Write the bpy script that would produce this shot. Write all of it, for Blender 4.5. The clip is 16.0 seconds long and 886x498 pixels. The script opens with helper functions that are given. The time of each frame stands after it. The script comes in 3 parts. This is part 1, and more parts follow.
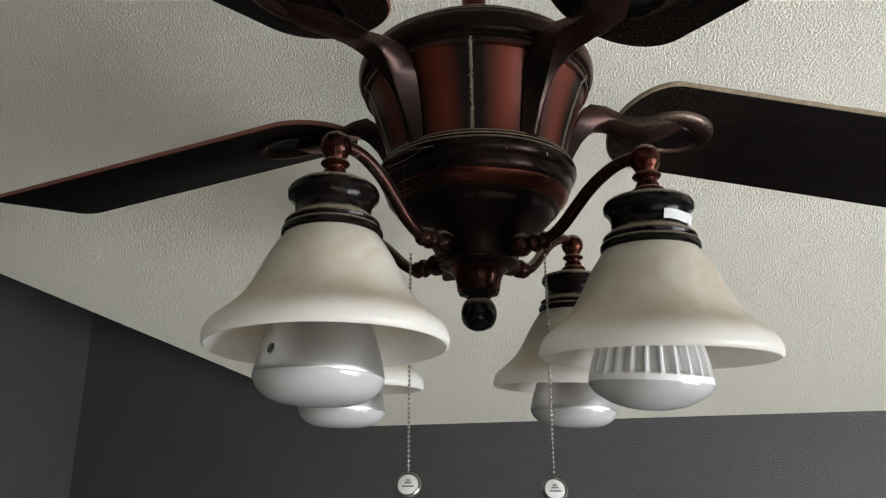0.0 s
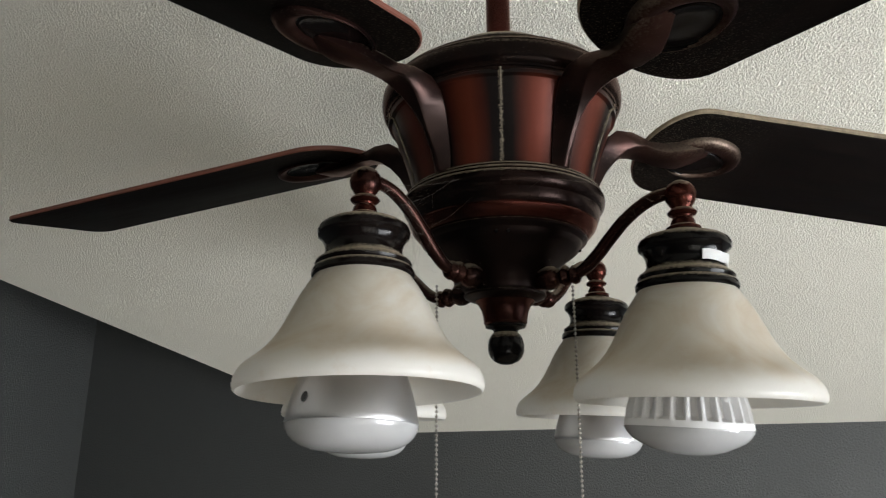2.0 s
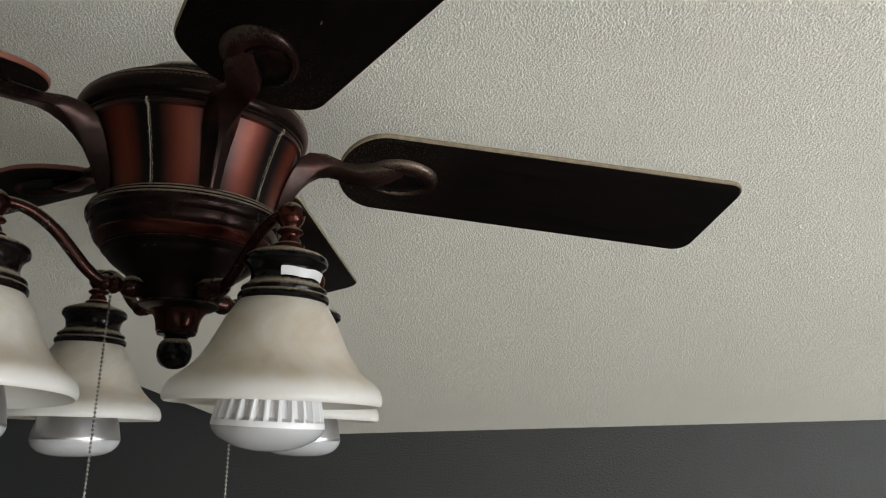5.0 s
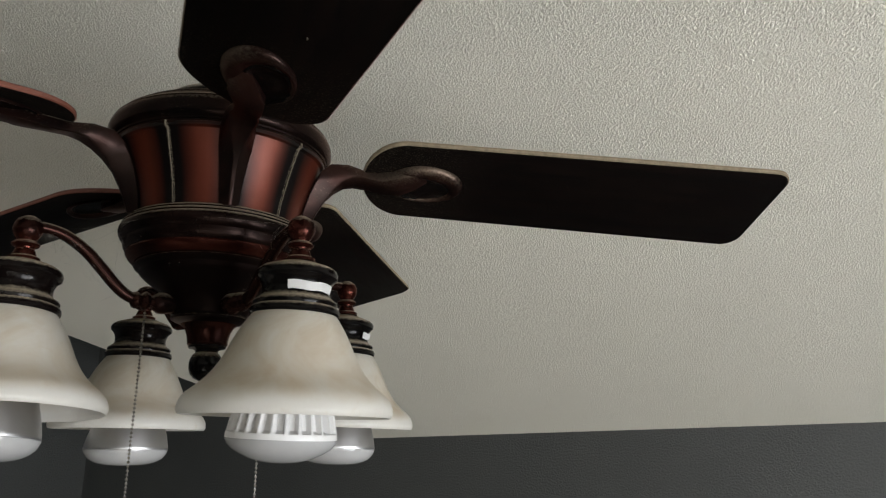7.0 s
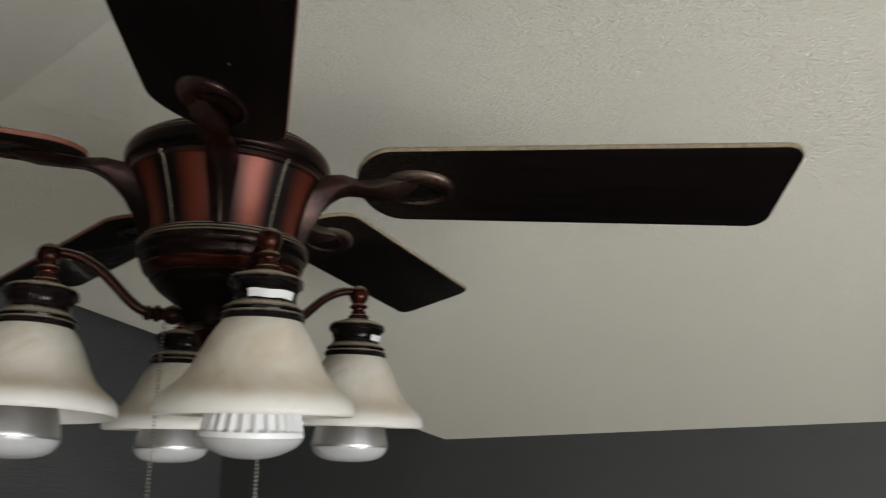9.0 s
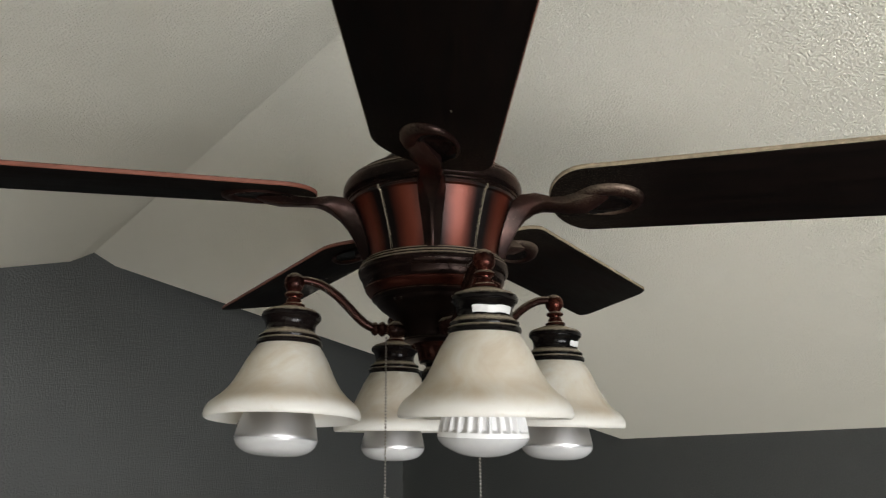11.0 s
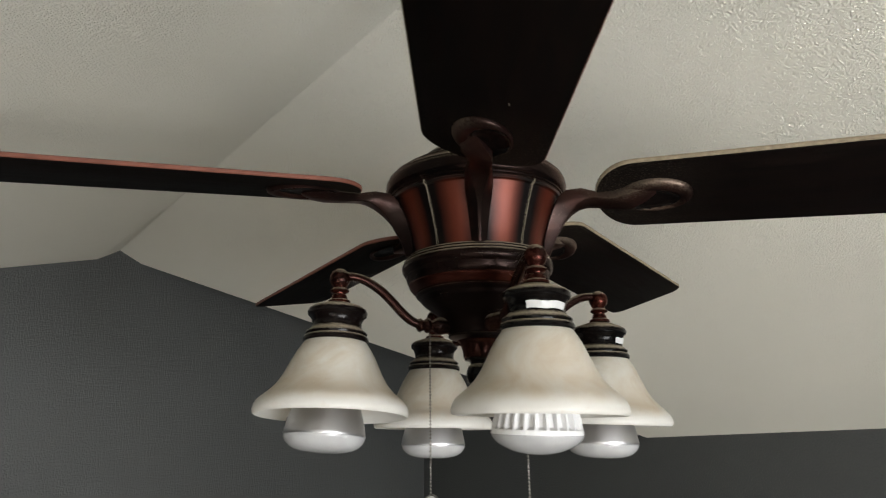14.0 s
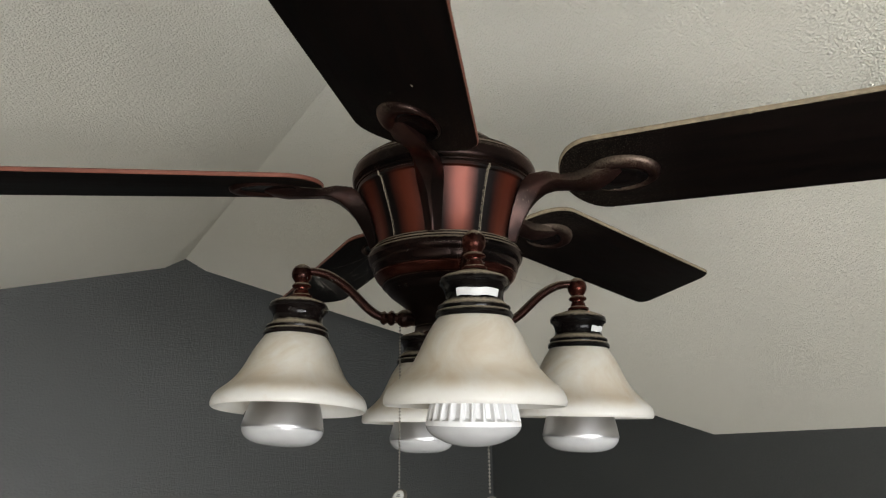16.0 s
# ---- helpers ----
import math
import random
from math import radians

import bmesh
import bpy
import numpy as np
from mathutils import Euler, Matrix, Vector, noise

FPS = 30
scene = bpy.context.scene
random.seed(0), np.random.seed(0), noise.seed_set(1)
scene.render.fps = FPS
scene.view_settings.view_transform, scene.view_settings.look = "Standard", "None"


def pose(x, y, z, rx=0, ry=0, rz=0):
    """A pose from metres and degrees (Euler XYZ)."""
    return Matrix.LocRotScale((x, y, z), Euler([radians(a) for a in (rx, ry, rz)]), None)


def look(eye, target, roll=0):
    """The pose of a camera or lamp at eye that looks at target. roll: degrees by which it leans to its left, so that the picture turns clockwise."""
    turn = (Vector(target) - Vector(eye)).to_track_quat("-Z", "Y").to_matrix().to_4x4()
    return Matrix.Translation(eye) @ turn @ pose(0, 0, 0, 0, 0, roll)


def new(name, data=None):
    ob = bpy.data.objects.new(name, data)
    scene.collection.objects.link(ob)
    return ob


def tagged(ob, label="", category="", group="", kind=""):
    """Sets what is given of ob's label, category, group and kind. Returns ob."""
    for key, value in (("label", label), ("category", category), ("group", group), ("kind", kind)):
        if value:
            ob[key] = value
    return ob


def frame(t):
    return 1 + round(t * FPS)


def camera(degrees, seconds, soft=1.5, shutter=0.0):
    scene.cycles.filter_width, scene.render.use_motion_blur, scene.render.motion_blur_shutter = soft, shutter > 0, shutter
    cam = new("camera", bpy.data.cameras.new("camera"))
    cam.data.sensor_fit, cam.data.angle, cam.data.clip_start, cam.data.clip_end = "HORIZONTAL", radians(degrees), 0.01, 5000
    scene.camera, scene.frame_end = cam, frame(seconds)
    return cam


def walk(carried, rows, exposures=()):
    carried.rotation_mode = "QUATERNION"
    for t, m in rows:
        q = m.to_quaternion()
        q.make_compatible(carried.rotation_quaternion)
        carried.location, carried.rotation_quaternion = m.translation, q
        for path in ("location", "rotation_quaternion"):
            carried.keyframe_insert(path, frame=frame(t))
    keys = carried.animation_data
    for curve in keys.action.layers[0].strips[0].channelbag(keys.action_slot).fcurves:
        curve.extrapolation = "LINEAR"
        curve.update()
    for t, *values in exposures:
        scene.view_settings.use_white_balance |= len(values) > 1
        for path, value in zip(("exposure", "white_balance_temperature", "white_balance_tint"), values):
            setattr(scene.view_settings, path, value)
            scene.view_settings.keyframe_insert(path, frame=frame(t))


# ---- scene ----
cam = camera(65.5, 16.0, soft=1.15, shutter=0.65)
METRES, EYE, TILT, LEAN, TURN = 1.0, 2.4, 1.34, 0.95, 16.1
ROWS = [
    (0.0, 0.0, 0.0, 0.0, -0.21, 14.23, -0.82),
    (0.5, -0.0106, -0.0006, 0.0121, -0.26, 14.18, -0.79),
    (1.0, -0.0272, -0.0, 0.0163, -0.32, 14.14, -0.78),
    (1.5, -0.0397, 0.0035, 0.0239, -0.34, 14.07, -0.81),
    (2.0, -0.0263, 0.0034, 0.0338, -0.3, 14.03, -0.94),
    (2.5, 0.013, -0.0055, 0.0318, -0.15, 13.95, -1.02),
    (3.0, 0.07, -0.0152, 0.022, 0.09, 14.04, -1.06),
    (3.5, 0.1406, -0.0257, 0.0222, -3.22, 14.24, -1.24),
    (4.0, 0.2093, -0.0405, 0.0287, -4.48, 14.39, -1.07),
    (6.5, 0.3308, -0.0653, 0.0412, 4.61, 14.21, -0.51),
    (7.0, 0.3548, -0.0524, 0.0452, 5.47, 14.23, -0.46),
    (7.5, 0.402, -0.0403, 0.045, 7.27, 14.14, -0.46),
    (8.0, 0.4648, -0.0251, 0.0443, 8.38, 14.19, -0.4),
    (8.5, 0.5114, -0.0209, 0.0448, 11.11, 14.23, -0.23),
    (9.0, 0.519, -0.0309, 0.0425, 17.2, 14.26, 0.14),
    (9.5, 0.5168, -0.0464, 0.0408, 23.4, 14.29, 0.44),
    (10.0, 0.511, -0.0702, 0.0405, 26.74, 14.35, 0.61),
    (12.5, 0.4398, -0.1518, 0.0489, 30.99, 14.28, 0.52),
    (13.0, 0.4293, -0.1561, 0.047, 30.97, 14.29, 0.48),
    (13.5, 0.4318, -0.1485, 0.0441, 30.96, 14.24, 0.45),
    (14.0, 0.4496, -0.1283, 0.0427, 30.97, 14.24, 0.44),
    (14.5, 0.4766, -0.1008, 0.0403, 31.11, 14.24, 0.42),
    (15.0, 0.5107, -0.0695, 0.0398, 31.95, 14.26, 0.48),
    (15.5, 0.5413, -0.0448, 0.0392, 35.38, 14.3, 0.65),
    (16.0, 0.5745, -0.0191, 0.0332, 39.07, 14.32, 0.8),
]
# seconds, stops, kelvin, tint
EXPOSURES = [(0.0, 0.21, 6130, 10), (2.5, 0.25, 6150, 10), (4.2, -0.12, 6200, 10), (6.5, -0.28, 6250, 10), (9.2, -0.30, 6350, 10), (10.3, 0.03, 6400, 10), (12.5, 0.11, 6380, 10), (16.0, 0.09, 6380, 10)]
walk(cam, [(t, pose(0, 0, EYE, TILT, LEAN, TURN) @ pose(METRES * x, METRES * y, METRES * z, 90 + pitch, roll, yaw)) for t, x, y, z, yaw, pitch, roll in ROWS], EXPOSURES)

# ---- light ----
world = bpy.data.worlds.new("sky")
scene.world = world
world.use_nodes = True
wn = world.node_tree.nodes
sky = wn.new("ShaderNodeTexSky")
sky.sky_type = 'NISHITA'
sky.sun_disc = False
sky.sun_elevation = radians(48)
sky.sun_rotation = radians(20)
wn["Background"].inputs["Strength"].default_value = 0.1
world.node_tree.links.new(sky.outputs[0], wn["Background"].inputs["Color"])

sun_data = bpy.data.lights.new("sun", 'SUN')
sun_data.energy, sun_data.angle, sun_data.color = 2.5, radians(0.5), (1.0, 0.95, 0.88)
sun = new("sun", sun_data)
sun.matrix_world = look((2, 6, 8), (0, 0, 0))

# daylight in the window openings: light from the ground outside goes up, light from the sky goes down
# (place, target, width, height, watts, spread, colour)
WINDOW_LIGHTS = [
    ((3.17, -0.18, 1.48), (0.0, 0.30, 1.75), 2.25, 1.2, 151, 180, (0.985, 0.985, 0.965)),
    ((1.15, -1.32, 1.45), (-0.5, 2.0, 1.85), 1.5, 1.1, 11.5, 180, (1.0, 0.92, 0.79)),
]
for at, to, wide, high, watts, spread, tone in WINDOW_LIGHTS:
    d = bpy.data.lights.new("window_daylight", 'AREA')
    d.shape, d.size, d.size_y, d.energy, d.color = 'RECTANGLE', wide, high, watts, tone
    d.spread = radians(spread)
    new("window_daylight", d).matrix_world = look(at, to)


# ---- materials ----
class Nodes:
    """A small builder for node materials."""

    def __init__(self, name):
        self.mat = bpy.data.materials.new(name)
        self.mat.use_nodes = True
        self.tree = self.mat.node_tree
        self.bsdf = self.tree.nodes["Principled BSDF"]
        self.out = self.tree.nodes["Material Output"]

    def node(self, kind, **values):
        n = self.tree.nodes.new(kind)
        for k, v in values.items():
            n.inputs[k].default_value = v
        return n

    def link(self, a, b):
        self.tree.links.new(a, b)

    def coord(self, which="Object", scale=(1, 1, 1)):
        c = self.tree.nodes.new("ShaderNodeTexCoord")
        m = self.node("ShaderNodeMapping", Scale=scale)
        self.link(c.outputs[which], m.inputs["Vector"])
        return m.outputs["Vector"]

    def noise(self, vec, scale, detail=3.0, rough=0.5, distortion=0.0):
        n = self.node("ShaderNodeTexNoise", Scale=scale, Detail=detail, Roughness=rough, Distortion=distortion)
        self.link(vec, n.inputs["Vector"])
        return n.outputs["Fac"]

    def ramp(self, fac, stops):
        r = self.tree.nodes.new("ShaderNodeValToRGB")
        e = r.color_ramp.elements
        while len(e) < len(stops):
            e.new(0.5)
        for el, (p, c) in zip(e, stops):
            el.position = p
            el.color = (*c, 1) if isinstance(c, tuple) else (c, c, c, 1)
        self.link(fac, r.inputs["Fac"])
        return r.outputs["Color"]

    def mix(self, fac, a, b, blend='MIX'):
        m = self.tree.nodes.new("ShaderNodeMix")
        m.data_type, m.blend_type = 'RGBA', blend
        for sock, v in ((m.inputs["Factor"], fac), (m.inputs[6], a), (m.inputs[7], b)):
            if isinstance(v, bpy.types.NodeSocket):
                self.link(v, sock)
            elif isinstance(v, tuple):
                sock.default_value = (*v, 1)
            else:
                sock.default_value = v
        return m.outputs[2]

    def math(self, op, a, b=0.0):
        m = self.tree.nodes.new("ShaderNodeMath")
        m.operation = op
        for sock, v in zip(m.inputs, (a, b)):
            if isinstance(v, bpy.types.NodeSocket):
                self.link(v, sock)
            else:
                sock.default_value = v
        return m.outputs[0]

    def bump(self, height, distance, strength=1.0):
        b = self.node("ShaderNodeBump", Distance=distance, Strength=strength)
        self.link(height, b.inputs["Height"])
        self.link(b.outputs["Normal"], self.bsdf.inputs["Normal"])
        return b

    def set(self, **values):
        for k, v in values.items():
            sock = self.bsdf.inputs[k.replace("_", " ")]
            if isinstance(v, bpy.types.NodeSocket):
                self.link(v, sock)
            elif isinstance(v, tuple):
                sock.default_value = v if len(sock.default_value) == 3 else (*v, 1)
            else:
                sock.default_value = v
        return self

    def up(self):
        """How far the surface faces upwards."""
        g = self.tree.nodes.new("ShaderNodeNewGeometry")
        s = self.tree.nodes.new("ShaderNodeSeparateXYZ")
        self.link(g.outputs["Normal"], s.inputs[0])
        return s.outputs["Z"]


DUST = (0.38, 0.32, 0.235)


def ceiling_paint():
    n = Nodes("textured_ceiling_paint")
    v = n.coord()
    big = n.noise(v, 1.3, 2)
    lumps = n.ramp(n.noise(v, 265, 3.0, 0.58, 0.3), [(0.36, 0.0), (0.50, 0.55), (0.64, 1.0)])
    fine = n.noise(v, 430, 2, 0.6)
    h = n.mix(0.25, n.mix(0.16, lumps, fine), n.ramp(n.noise(v, 120, 2.0, 0.5, 0.4), [(0.40, 0.0), (0.62, 1.0)]))
    n.set(Base_Color=n.mix(big, (0.795, 0.768, 0.672), (0.850, 0.824, 0.730)), Roughness=0.85)
    n.bump(h, 0.0038, 1.0)
    return n.mat


def wall_paint():
    n = Nodes("grey_wall_paint")
    v = n.coord()
    h = n.mix(0.25, n.ramp(n.noise(v, 170, 2.5, 0.55, 0.3), [(0.42, 0.0), (0.58, 1.0)]), n.noise(v, 260, 2))
    n.set(Base_Color=n.mix(n.noise(v, 1.7, 3), (0.0415, 0.0440, 0.0432), (0.0525, 0.0555, 0.0545)), Roughness=0.42)
    n.bump(h, 0.0011, 1.0)
    return n.mat


def plain(name, colour, rough, metal=0.0, spread=0.15, scale=30.0, bump=0.0):
    n = Nodes(name)
    v = n.coord()
    f = n.noise(v, scale, 4)
    dark = tuple(c * (1 - spread) for c in colour)
    light = tuple(min(1.0, c * (1 + spread)) for c in colour)
    n.set(Base_Color=n.mix(f, dark, light), Roughness=n.math('ADD', n.math('MULTIPLY', f, 0.14), rough - 0.07), Metallic=metal)
    if bump:
        n.bump(n.noise(v, scale * 4, 3), bump)
    return n.mat


def bronze(name, dark, red, rough, lo=0.42, hi=0.62, dust=0.8, cling=0.45, strewn=0.5, gloss=0.3, sheen=(1.0, 1.0, 1.0), metal=0.5, lead=0.0):
    """Oil-rubbed finish: near-black with a red-brown rub and dust on what faces up."""
    n = Nodes(name)
    v = n.coord()
    rub = n.ramp(n.noise(v, 14, 3, 0.55), [(lo, dark), (hi, red)])
    fleck = n.noise(v, 420, 3, 0.6)
    lie = n.ramp(n.math('ADD', n.up(), n.math('MULTIPLY', n.math('SUBTRACT', fleck, 0.5), 0.7)), [(cling, 0.0), (min(1.0, cling + 0.5), dust)])
    spots = n.ramp(n.noise(v, 620, 2, 0.6), [(0.52 + 0.2 * strewn, 0.0), (0.64 + 0.2 * strewn, 0.45)])
    patch = n.ramp(n.noise(v, 24, 3), [(strewn, 0.0), (strewn + 0.2, 1.0)])
    fall = n.math('MAXIMUM', lie, n.math('MULTIPLY', spots, patch))
    if lead:
        c = n.tree.nodes.new("ShaderNodeTexCoord")
        q = n.tree.nodes.new("ShaderNodeSeparateXYZ")
        n.link(c.outputs["Normal"], q.inputs[0])
        fore = n.math('ADD', n.math('MULTIPLY', q.outputs["Y"], -1.0), n.math('MULTIPLY', n.math('SUBTRACT', fleck, 0.5), 1.6))
        p = n.tree.nodes.new("ShaderNodeSeparateXYZ")
        n.link(v, p.inputs[0])
        fore = n.math('MULTIPLY', n.ramp(fore, [(0.35, 0.0), (1.0, lead)]), n.ramp(p.outputs["X"], [(0.14, 0.0), (0.21, 1.0)]))
        fall = n.math('MAXIMUM', fall, fore)
    n.set(Base_Color=n.mix(fall, rub, DUST), Roughness=n.math('ADD', n.math('MULTIPLY', fall, 0.5), rough), Metallic=n.math('MULTIPLY', n.math('SUBTRACT', 1.0, fall), metal), Specular_IOR_Level=gloss, Specular_Tint=sheen)
    n.bump(fleck, 0.0002, 0.3)
    return n.mat


def panel_finish():
    """Sunburst finish: red-brown in the middle of each panel, rubbed to black at both edges."""
    n = Nodes("sunburst_panel_finish")
    v = n.coord()
    uv = n.tree.nodes.new("ShaderNodeUVMap")
    s = n.tree.nodes.new("ShaderNodeSeparateXYZ")
    n.link(uv.outputs[0], s.inputs[0])
    wob = n.math('ADD', s.outputs["X"], n.math('MULTIPLY', n.math('SUBTRACT', n.noise(v, 16, 3), 0.5), 0.16))
    dark, red = (0.0028, 0.0021, 0.0020), (0.074, 0.0150, 0.0072)
    burst = n.ramp(wob, [(0.14, dark), (0.42, (0.070, 0.0140, 0.0068)), (0.58, red), (0.86, dark)])
    high = n.math('ADD', s.outputs["Y"], n.math('MULTIPLY', n.math('SUBTRACT', n.noise(v, 22, 3), 0.5), 0.12))
    burst = n.mix(n.ramp(high, [(0.60, 0.0), (0.80, 0.85), (0.86, 0.85), (0.90, 0.0)]), burst, dark)
    # the top lip's lit look is put into a lighter brown
    burst = n.mix(n.ramp(s.outputs["Y"], [(0.895, 0.0), (0.915, 0.8)]), burst, (0.120, 0.045, 0.028))
    fleck = n.noise(v, 600, 2, 0.6)
    edge = n.ramp(n.math('ADD', n.math('ABSOLUTE', n.math('SUBTRACT', s.outputs["X"], 0.5)), n.math('MULTIPLY', n.math('SUBTRACT', fleck, 0.5), 0.10)), [(0.485, 0.0), (0.505, 0.7)])
    top = n.ramp(n.math('ADD', s.outputs["Y"], n.math('MULTIPLY', n.math('SUBTRACT', fleck, 0.5), 0.3)), [(0.965, 0.0), (1.0, 0.7)])
    d = n.math('MAXIMUM', edge, top)
    n.set(Base_Color=n.mix(d, burst, DUST), Roughness=n.math('ADD', n.math('MULTIPLY', d, 0.45), n.math('ADD', 0.33, n.math('MULTIPLY', n.noise(v, 60, 3), 0.12))), Metallic=n.math('MULTIPLY', n.math('SUBTRACT', 1.0, d), 0.50), Specular_IOR_Level=0.20, Specular_Tint=(1.0, 0.86, 0.84), Coat_Weight=0.08, Coat_Roughness=0.28)
    n.bump(n.noise(v, 35, 3), 0.0012, 0.35)
    return n.mat


def blade_wood(name, a, b, rough):
    n = Nodes(name)
    v = n.coord(scale=(3.0, 34.0, 34.0))
    g = n.noise(v, 2.4, 6, 0.62, 1.1)
    w = n.coord()
    fleck = n.noise(w, 650, 2, 0.5)
    near = n.tree.nodes.new("ShaderNodeSeparateXYZ")
    n.link(w, near.inputs[0])
    root = n.ramp(near.outputs["X"], [(0.16, 1.0), (0.31, 0.0)])
    spots = n.ramp(fleck, [(0.56, 0.0), (0.76, 0.30)])
    d = n.math('MULTIPLY', n.math('ADD', n.math('MULTIPLY', root, 0.7), 0.012), spots)
    n.set(Base_Color=n.mix(d, n.ramp(g, [(0.3, a), (0.72, b)]), DUST), Roughness=n.math('ADD', n.math('MULTIPLY', g, 0.15), rough), Specular_IOR_Level=0.05)
    n.bump(g, 0.0003, 0.4)
    return n.mat


def alabaster():
    """Cream alabaster glass: marbled, tea-stained above a rim painted brighter, letting some light through."""
    n = Nodes("alabaster_glass")
    v = n.coord()
    veins = n.ramp(n.noise(v, 16, 5, 0.6, 2.2), [(0.28, (0.570, 0.500, 0.396)), (0.5, (0.640, 0.597, 0.512)), (0.74, (0.698, 0.680, 0.628))])
    s = n.tree.nodes.new("ShaderNodeSeparateXYZ")
    n.link(v, s.inputs[0])
    wob = n.math('ADD', s.outputs["Z"], n.math('MULTIPLY', n.math('SUBTRACT', n.noise(v, 30, 3), 0.5), 0.012))
    # light caught by the flared lip, put into the colour as a paler rim
    rim = n.ramp(n.math('MULTIPLY', n.math('ADD', wob, 0.17), 10.0), [(0.14, 1.0), (0.30, 0.0)])
    stain = n.ramp(n.noise(v, 45, 4, 0.7), [(0.60, 0.0), (0.75, 0.35)])
    col = n.mix(rim, veins, (0.735, 0.722, 0.685))
    band = n.ramp(n.math('MULTIPLY', n.math('ADD', wob, 0.17), 10.0), [(0.16, 0.0), (0.27, 0.4), (0.55, 0.0)])
    band = n.math('MULTIPLY', band, n.ramp(n.noise(v, 13, 3, 0.6, 1.0), [(0.35, 0.1), (0.65, 1.0)]))
    col = n.mix(band, col, (0.60, 0.46, 0.29))
    col = n.mix(n.math('MULTIPLY', stain, 0.6), col, (0.50, 0.35, 0.20))
    n.set(Base_Color=col, Roughness=0.36, Subsurface_Weight=0.0)
    t = n.node("ShaderNodeBsdfTranslucent")
    n.link(col, t.inputs["Color"])
    m = n.node("ShaderNodeMixShader", Fac=0.38)
    n.link(n.bsdf.outputs[0], m.inputs[1])
    n.link(t.outputs[0], m.inputs[2])
    n.link(m.outputs[0], n.out.inputs["Surface"])
    n.bump(n.noise(v, 60, 3), 0.0006, 0.5)
    return n.mat


def diffuser_plastic():
    n = Nodes("bulb_diffuser_plastic")
    v = n.coord()
    n.set(Base_Color=n.mix(n.noise(v, 40, 3), (0.35, 0.352, 0.355), (0.39, 0.39, 0.39)), Roughness=0.09, Subsurface_Weight=0.25, Subsurface_Radius=(0.01, 0.01, 0.01))
    return n.mat


def window_glass():
    n = Nodes("window_glass")
    n.set(Base_Color=(1.0, 1.0, 1.0), Roughness=0.0, Transmission_Weight=1.0, IOR=1.45)
    return n.mat


CEILING = ceiling_paint()
WALL = wall_paint()
TRIM = plain("white_trim_paint", (0.78, 0.77, 0.74), 0.45)
FLOOR = plain("beige_carpet", (0.340, 0.290, 0.225), 0.95, 0, 0.25, 180, 0.004)
GROUND = plain("outdoor_lawn", (0.08, 0.11, 0.05), 0.95, 0, 0.4, 5)
COPPERY = (1.0, 0.70, 0.63)
BLACK = bronze("black_rubbed_bronze", (0.0024, 0.0021, 0.0020), (0.0046, 0.0030, 0.0027), 0.17, 0.42, 0.62, 0.85, 0.40, 0.76, 0.12, metal=0.1)
DULL = bronze("dull_black_bronze", (0.0014, 0.0012, 0.0012), (0.0050, 0.0024, 0.0020), 0.36, 0.46, 0.70, 0.8, 0.45, 0.70, 0.10, COPPERY, 0.25)
LID = bronze("dusty_black_lid", (0.0022, 0.0018, 0.0017), (0.0095, 0.0044, 0.0034), 0.26, 0.42, 0.62, 0.42, 0.28, 0.56, 0.16, COPPERY)
BAND = bronze("dusty_black_band", (0.0018, 0.0015, 0.0014), (0.0065, 0.0032, 0.0026), 0.26, 0.44, 0.66, 0.55, 0.25, 0.58, 0.13, COPPERY, 0.3)
RED = bronze("red_rubbed_bronze", (0.0072, 0.0032, 0.0027), (0.042, 0.0102, 0.0066), 0.25, 0.38, 0.64, 0.8, 0.45, 0.60, 0.3, COPPERY, 0.75)
ARM = bronze("dark_arm_bronze", (0.0056, 0.0033, 0.0029), (0.021, 0.0080, 0.0062), 0.27, 0.38, 0.64, 0.8, 0.42, 0.57, 0.3, COPPERY, 0.75)
IRON = bronze("dusty_bronze_iron", (0.0055, 0.0034, 0.0031), (0.033, 0.0140, 0.0115), 0.33, 0.38, 0.64, 0.7, 0.26, 0.52, 0.5, COPPERY, 0.7, 0.20)
PANEL = panel_finish()
SEAM = plain("dusty_seam", (0.15, 0.125, 0.09), 0.9, 0, 0.5, 500, 0.001)
WOOD = blade_wood("dark_walnut_blade", (0.0009, 0.0008, 0.0008), (0.0046, 0.0024, 0.0019), 0.50)
EDGE = plain("red_blade_edge", (0.125, 0.040, 0.025), 0.5, 0, 0.35, 60)
EDGE_DUST = plain("dusty_leading_edge", (0.200, 0.160, 0.105), 0.9, 0, 0.55, 160, 0.001)
GLASS = alabaster()
SILVER = plain("satin_silver_housing", (0.50, 0.50, 0.51), 0.40, 1.0, 0.04, 60)
WHITE = plain("white_bulb_housing", (0.67, 0.67, 0.67), 0.38, 0, 0.03, 40)
DIFFUSER = diffuser_plastic()
STEEL = plain("tarnished_chain_steel", (0.34, 0.32, 0.29), 0.32, 1.0, 0.3, 300)
PEARL = plain("pearl_medallion_face", (0.72, 0.73, 0.72), 0.25, 0, 0.12, 120)
INK = plain("grey_ink", (0.16, 0.16, 0.16), 0.5, 0, 0.2, 60)
MARK = plain("dark_test_mark", (0.020, 0.020, 0.021), 0.5, 0, 0.2, 60)
TAPE = plain("white_paper_tape", (0.46, 0.46, 0.455), 0.5, 0, 0.05, 90, 0.0005)
WEB = plain("cobweb_silk", (0.26, 0.24, 0.21), 0.8, 0, 0.2, 40)
PANE = window_glass()


